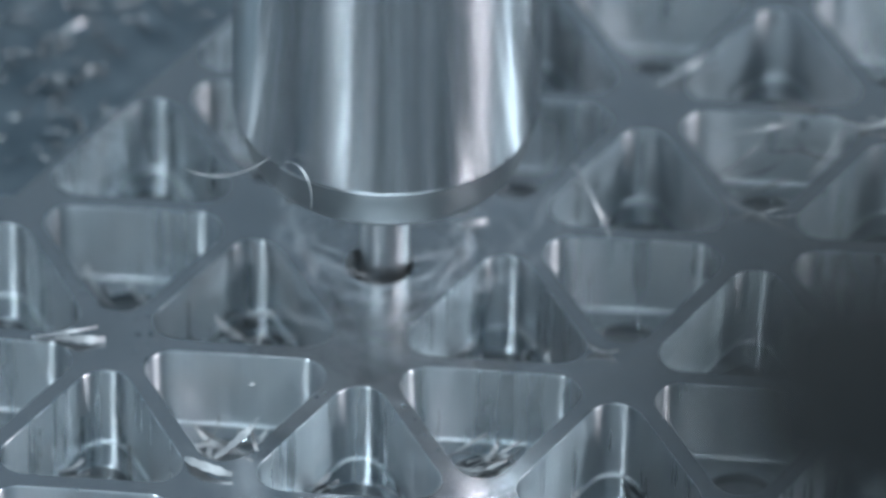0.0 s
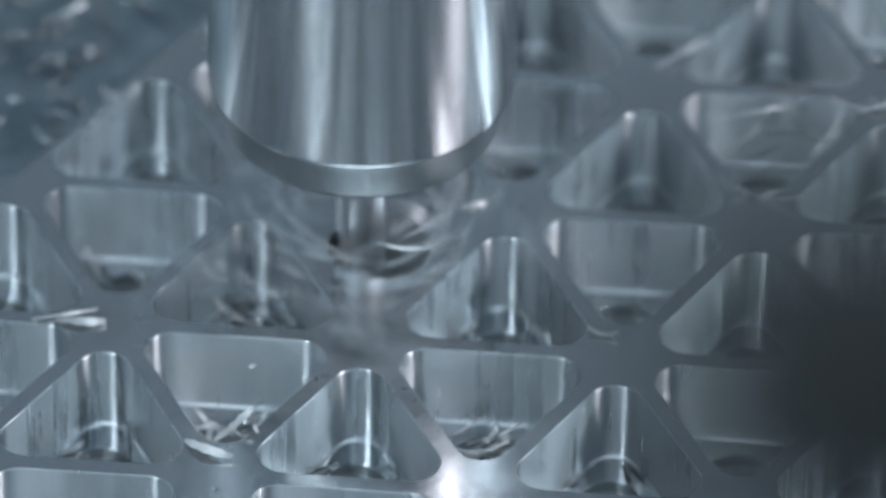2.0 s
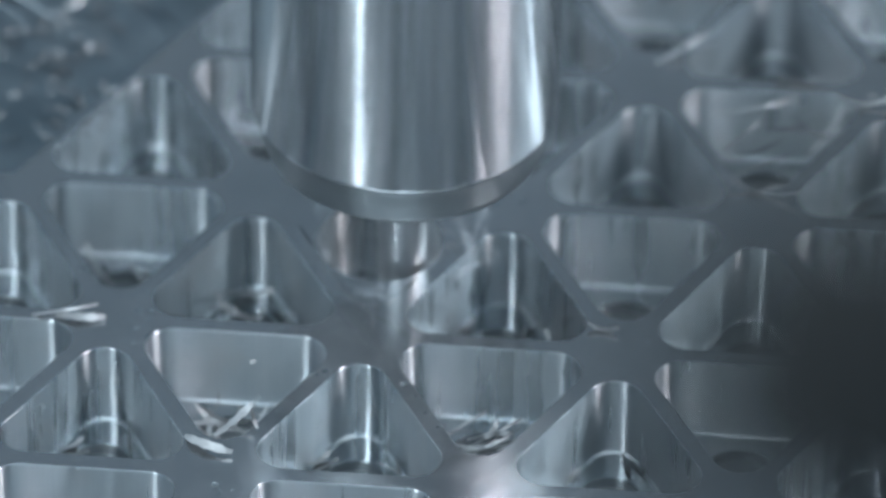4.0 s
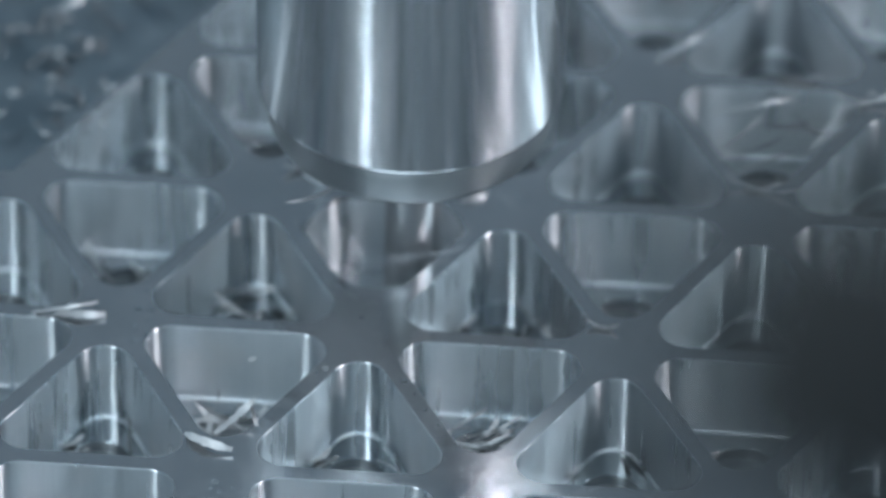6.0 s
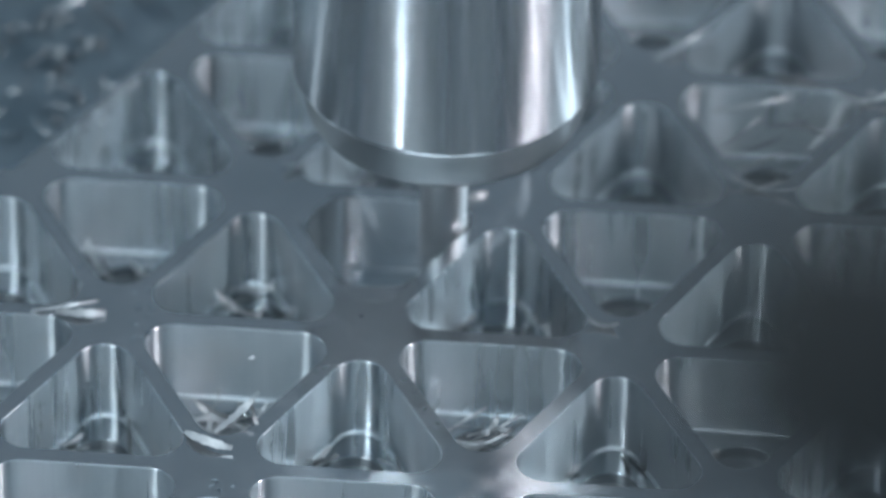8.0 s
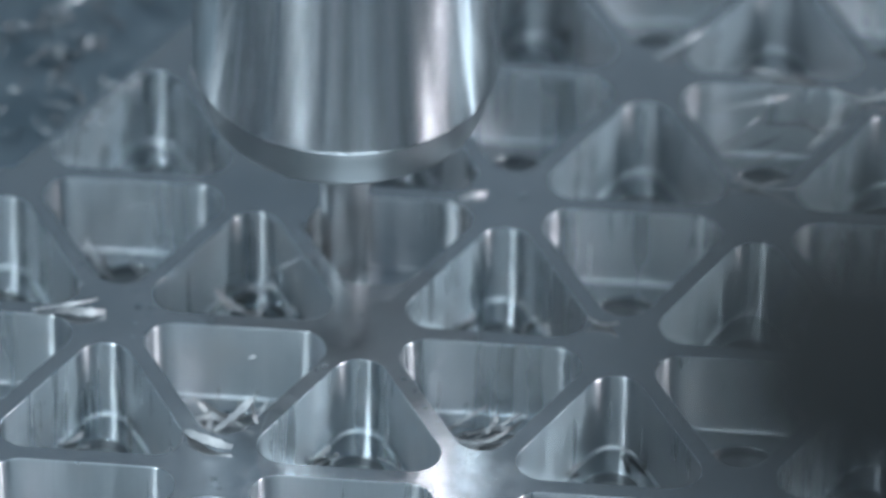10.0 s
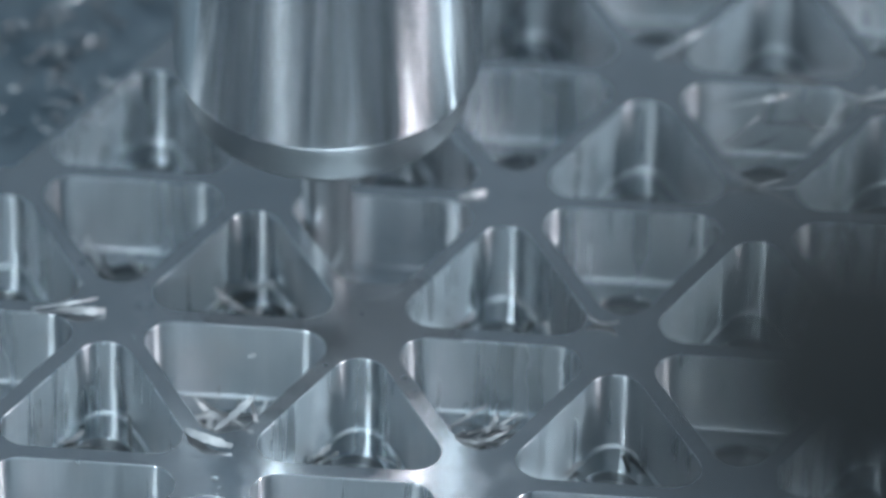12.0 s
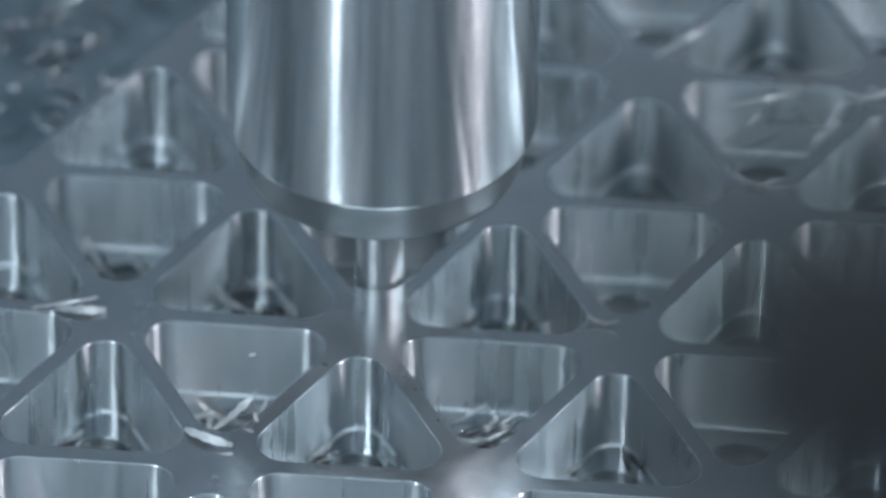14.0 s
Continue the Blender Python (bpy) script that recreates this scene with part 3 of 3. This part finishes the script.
nozzle = thing("dark_foreground", "blurred dark object close before the lens", "nozzle")
NEAR_A, NEAR_B = (0.1194, -0.6842, 0.5724), (1.5, -0.7030, 0.4430)
part("tip", tube(NEAR_A, NEAR_B, ((0, 0), (0, 0.0060), (0.001, 0.0094), (0.003, 0.0126), (0.006, 0.0143), (0.012, 0.0148), (0.012, 0))), RUBBER, nozzle, "dark blunt end")
# unseen rod, added to carry the dark end from the wall
part("hose", tube(NEAR_A, NEAR_B, ((0.012, 0), (0.012, 0.0157), (1.0, 0.0157), (1.0, 0))), RUBBER, nozzle, "dark rod to the wall")
TOOL_WAY = [
    (0, 0.04584, 0.02736), (0.1, 0.04795, 0.02676), (0.2, 0.04439, 0.02589), (0.3, 0.04862, 0.02588), (0.4, 0.04341, 0.02592),
    (0.5, 0.04909, 0.02612), (0.6, 0.04353, 0.02462), (0.7, 0.04895, 0.0255), (0.8, 0.04326, 0.02651), (0.9, 0.04825, 0.02342),
    (1, 0.04692, 0.0285), (1.1, 0.0427, 0.02399), (1.2, 0.05015, 0.02413), (1.3, 0.04391, 0.02903), (1.4, 0.0429, 0.0239),
    (1.5, 0.04988, 0.02384), (1.6, 0.04564, 0.02959), (1.7, 0.04081, 0.02423), (1.8, 0.04844, 0.02127), (1.9, 0.04996, 0.02854),
    (2, 0.0412, 0.02958), (2.1, 0.0425, 0.02081), (2.2, 0.05064, 0.02297), (2.3, 0.04958, 0.03067), (2.4, 0.04247, 0.03081),
    (2.5, 0.04087, 0.02363), (2.6, 0.04824, 0.02022), (2.7, 0.05137, 0.02706), (2.8, 0.04463, 0.03088), (2.9, 0.04067, 0.02581),
    (3, 0.0429, 0.01967), (3.1, 0.05014, 0.02193), (3.2, 0.0511, 0.03017), (3.5, 0.04324, 0.02891), (3.8, 0.0434, 0.02172),
    (4.1, 0.0516, 0.02323), (4.4, 0.05048, 0.03056), (4.7, 0.04439, 0.02699), (5, 0.05156, 0.02369), (5.3, 0.0482, 0.03067),
    (5.4, 0.04984, 0.02544), (5.5, 0.05417, 0.02884), (5.6, 0.05039, 0.03159), (5.7, 0.04997, 0.02614), (5.8, 0.05531, 0.02808),
    (5.9, 0.05228, 0.03248), (6, 0.05011, 0.02685), (6.1, 0.05459, 0.02854), (6.2, 0.05186, 0.03282), (6.3, 0.05048, 0.02711),
    (6.4, 0.05545, 0.02885), (6.5, 0.05305, 0.03158), (6.6, 0.05061, 0.02672), (6.7, 0.05425, 0.03023), (6.8, 0.05108, 0.03036),
    (6.9, 0.05455, 0.02895), (7, 0.05433, 0.0316), (7.1, 0.05218, 0.02789), (7.2, 0.05492, 0.03037), (7.3, 0.05251, 0.0298),
    (7.4, 0.05474, 0.03018), (7.5, 0.05377, 0.03007), (7.6, 0.0549, 0.03064), (7.7, 0.05493, 0.03031), (7.8, 0.05489, 0.03077),
    (7.9, 0.0558, 0.03053), (8, 0.05599, 0.0318), (8.1, 0.05609, 0.03179), (8.2, 0.05581, 0.03159), (8.6, 0.05432, 0.03169),
    (9, 0.04939, 0.03176), (9.4, 0.04398, 0.03162), (9.8, 0.03956, 0.03142), (10.1, 0.03772, 0.02992), (10.3, 0.03642, 0.03118),
    (10.4, 0.03878, 0.02808), (10.5, 0.03957, 0.03131), (10.6, 0.03615, 0.02984), (10.7, 0.03942, 0.02762), (10.8, 0.03689, 0.03147),
    (10.9, 0.03717, 0.02847), (11, 0.03839, 0.03127), (11.1, 0.03682, 0.03014), (11.2, 0.03843, 0.03077), (11.3, 0.03526, 0.02995),
    (11.4, 0.03788, 0.03036), (11.5, 0.0358, 0.03045), (11.6, 0.03664, 0.031), (11.8, 0.03575, 0.03103), (12, 0.03498, 0.03076),
    (12.2, 0.035, 0.03057), (12.4, 0.03669, 0.0304), (12.5, 0.03534, 0.03009), (12.6, 0.03776, 0.02953), (12.7, 0.03504, 0.03018),
    (12.8, 0.03783, 0.02776), (12.9, 0.04225, 0.02143), (13, 0.04659, 0.01669), (13.1, 0.05049, 0.01911), (13.2, 0.04569, 0.02128),
    (13.3, 0.04306, 0.01896), (13.4, 0.04884, 0.01673), (13.5, 0.04696, 0.01919), (13.6, 0.04223, 0.01948), (13.7, 0.04686, 0.01589),
    (13.8, 0.049, 0.01937), (13.9, 0.04773, 0.01705), (14, 0.04604, 0.01516),
]


def tool_at(t):
    """Where the tool's axis stands at t seconds."""
    for (t0, x0, y0), (t1, x1, y1) in zip(TOOL_WAY, TOOL_WAY[1:]):
        if t0 <= t <= t1:
            u = (t - t0) / (t1 - t0)
            return x0 + u * (x1 - x0), y0 + u * (y1 - y0)
    return TOOL_WAY[-1][1:]

# ---- what moves ----
def motions():
    walk(holder, [(t, pose(x, y, 0)) for t, x, y in TOOL_WAY])
    walk(cutter, [(k * 0.1, pose(0, 0, 0, 0, 0, -(k * 75) % 360)) for k in range(141)])
    # each piece of stock falls below the plate when the cutter has gone round it
    for ob, gone in STOCK:
        here = pose(MIDX, MIDY, 0, 0, 0, 180)
        if gone is None:
            continue
        below = pose(MIDX, MIDY, -0.034, 0, 0, 180)
        walk(ob, [(0, here), (gone - 0.1, here), (gone, below), (14.0, below)])
    # the spray turns with the cutter, drifts in from the table's edge and is blown back there
    for ob, seed, spells in WHIRL:
        turn = 2.4 * seed
        far = pose(0.05 + 0.16 * math.cos(turn), 0.02 + 0.16 * math.sin(turn), 0.06)
        away = pose(0.05 + 0.36 * math.cos(turn), 0.02 + 0.36 * math.sin(turn), -0.010)
        rows = []
        for begin, stop in spells:
            if begin > 0:
                rows += [(begin - 0.8, away), (begin - 0.25, far)]
            k = 0
            while begin + k * 0.1 <= stop:
                tx, ty = tool_at(begin + k * 0.1)
                rows.append((begin + k * 0.1, pose(tx, ty, 0.002 * math.sin(k + seed), 0, 0, -(k * (62 + 3 * seed)) % 360)))
                k += 1
            rows += [(stop + 0.25, far), (stop + 0.9, away)]
        if rows[0][0] > 0:
            rows.insert(0, (0.0, away))
        walk(ob, rows + [(14.0, away)])
    # each chip is flung up from the cutter and comes down on the plate
    for ob, t, way, span, far, high, turn, spin in FLYING:
        tx, ty = tool_at(max(t, 0.0))
        c, s = math.cos(radians(way)), math.sin(radians(way))
        rest = pose(MIDX + c * 0.003, MIDY - 0.006 + s * 0.002, -0.0185, turn[0] * 0.2, turn[1] * 0.2, turn[2])
        at = [pose(tx + c * (0.004 + u ** 1.8 * far), ty + s * (0.004 + u ** 1.8 * far), -0.008 + high * 4 * u * (1 - u) + 0.009 * u,
                   turn[0] + spin[0] * u, turn[1] + spin[1] * u, turn[2] + spin[2] * u) for u in (0.0, 0.2, 0.4, 0.6, 0.8, 1.0)]
        rows = [(t - 0.20, rest), (t - 0.10, rest)] + [(t + span * k / 5, m) for k, m in enumerate(at)] + [(t + span + 0.07, at[-1])]
        rows = [r for r in rows if 0.02 < r[0] < 13.95]
        walk(ob, [(0.0, rows[0][1])] + rows + [(14.0, rows[-1][1])])


motions()
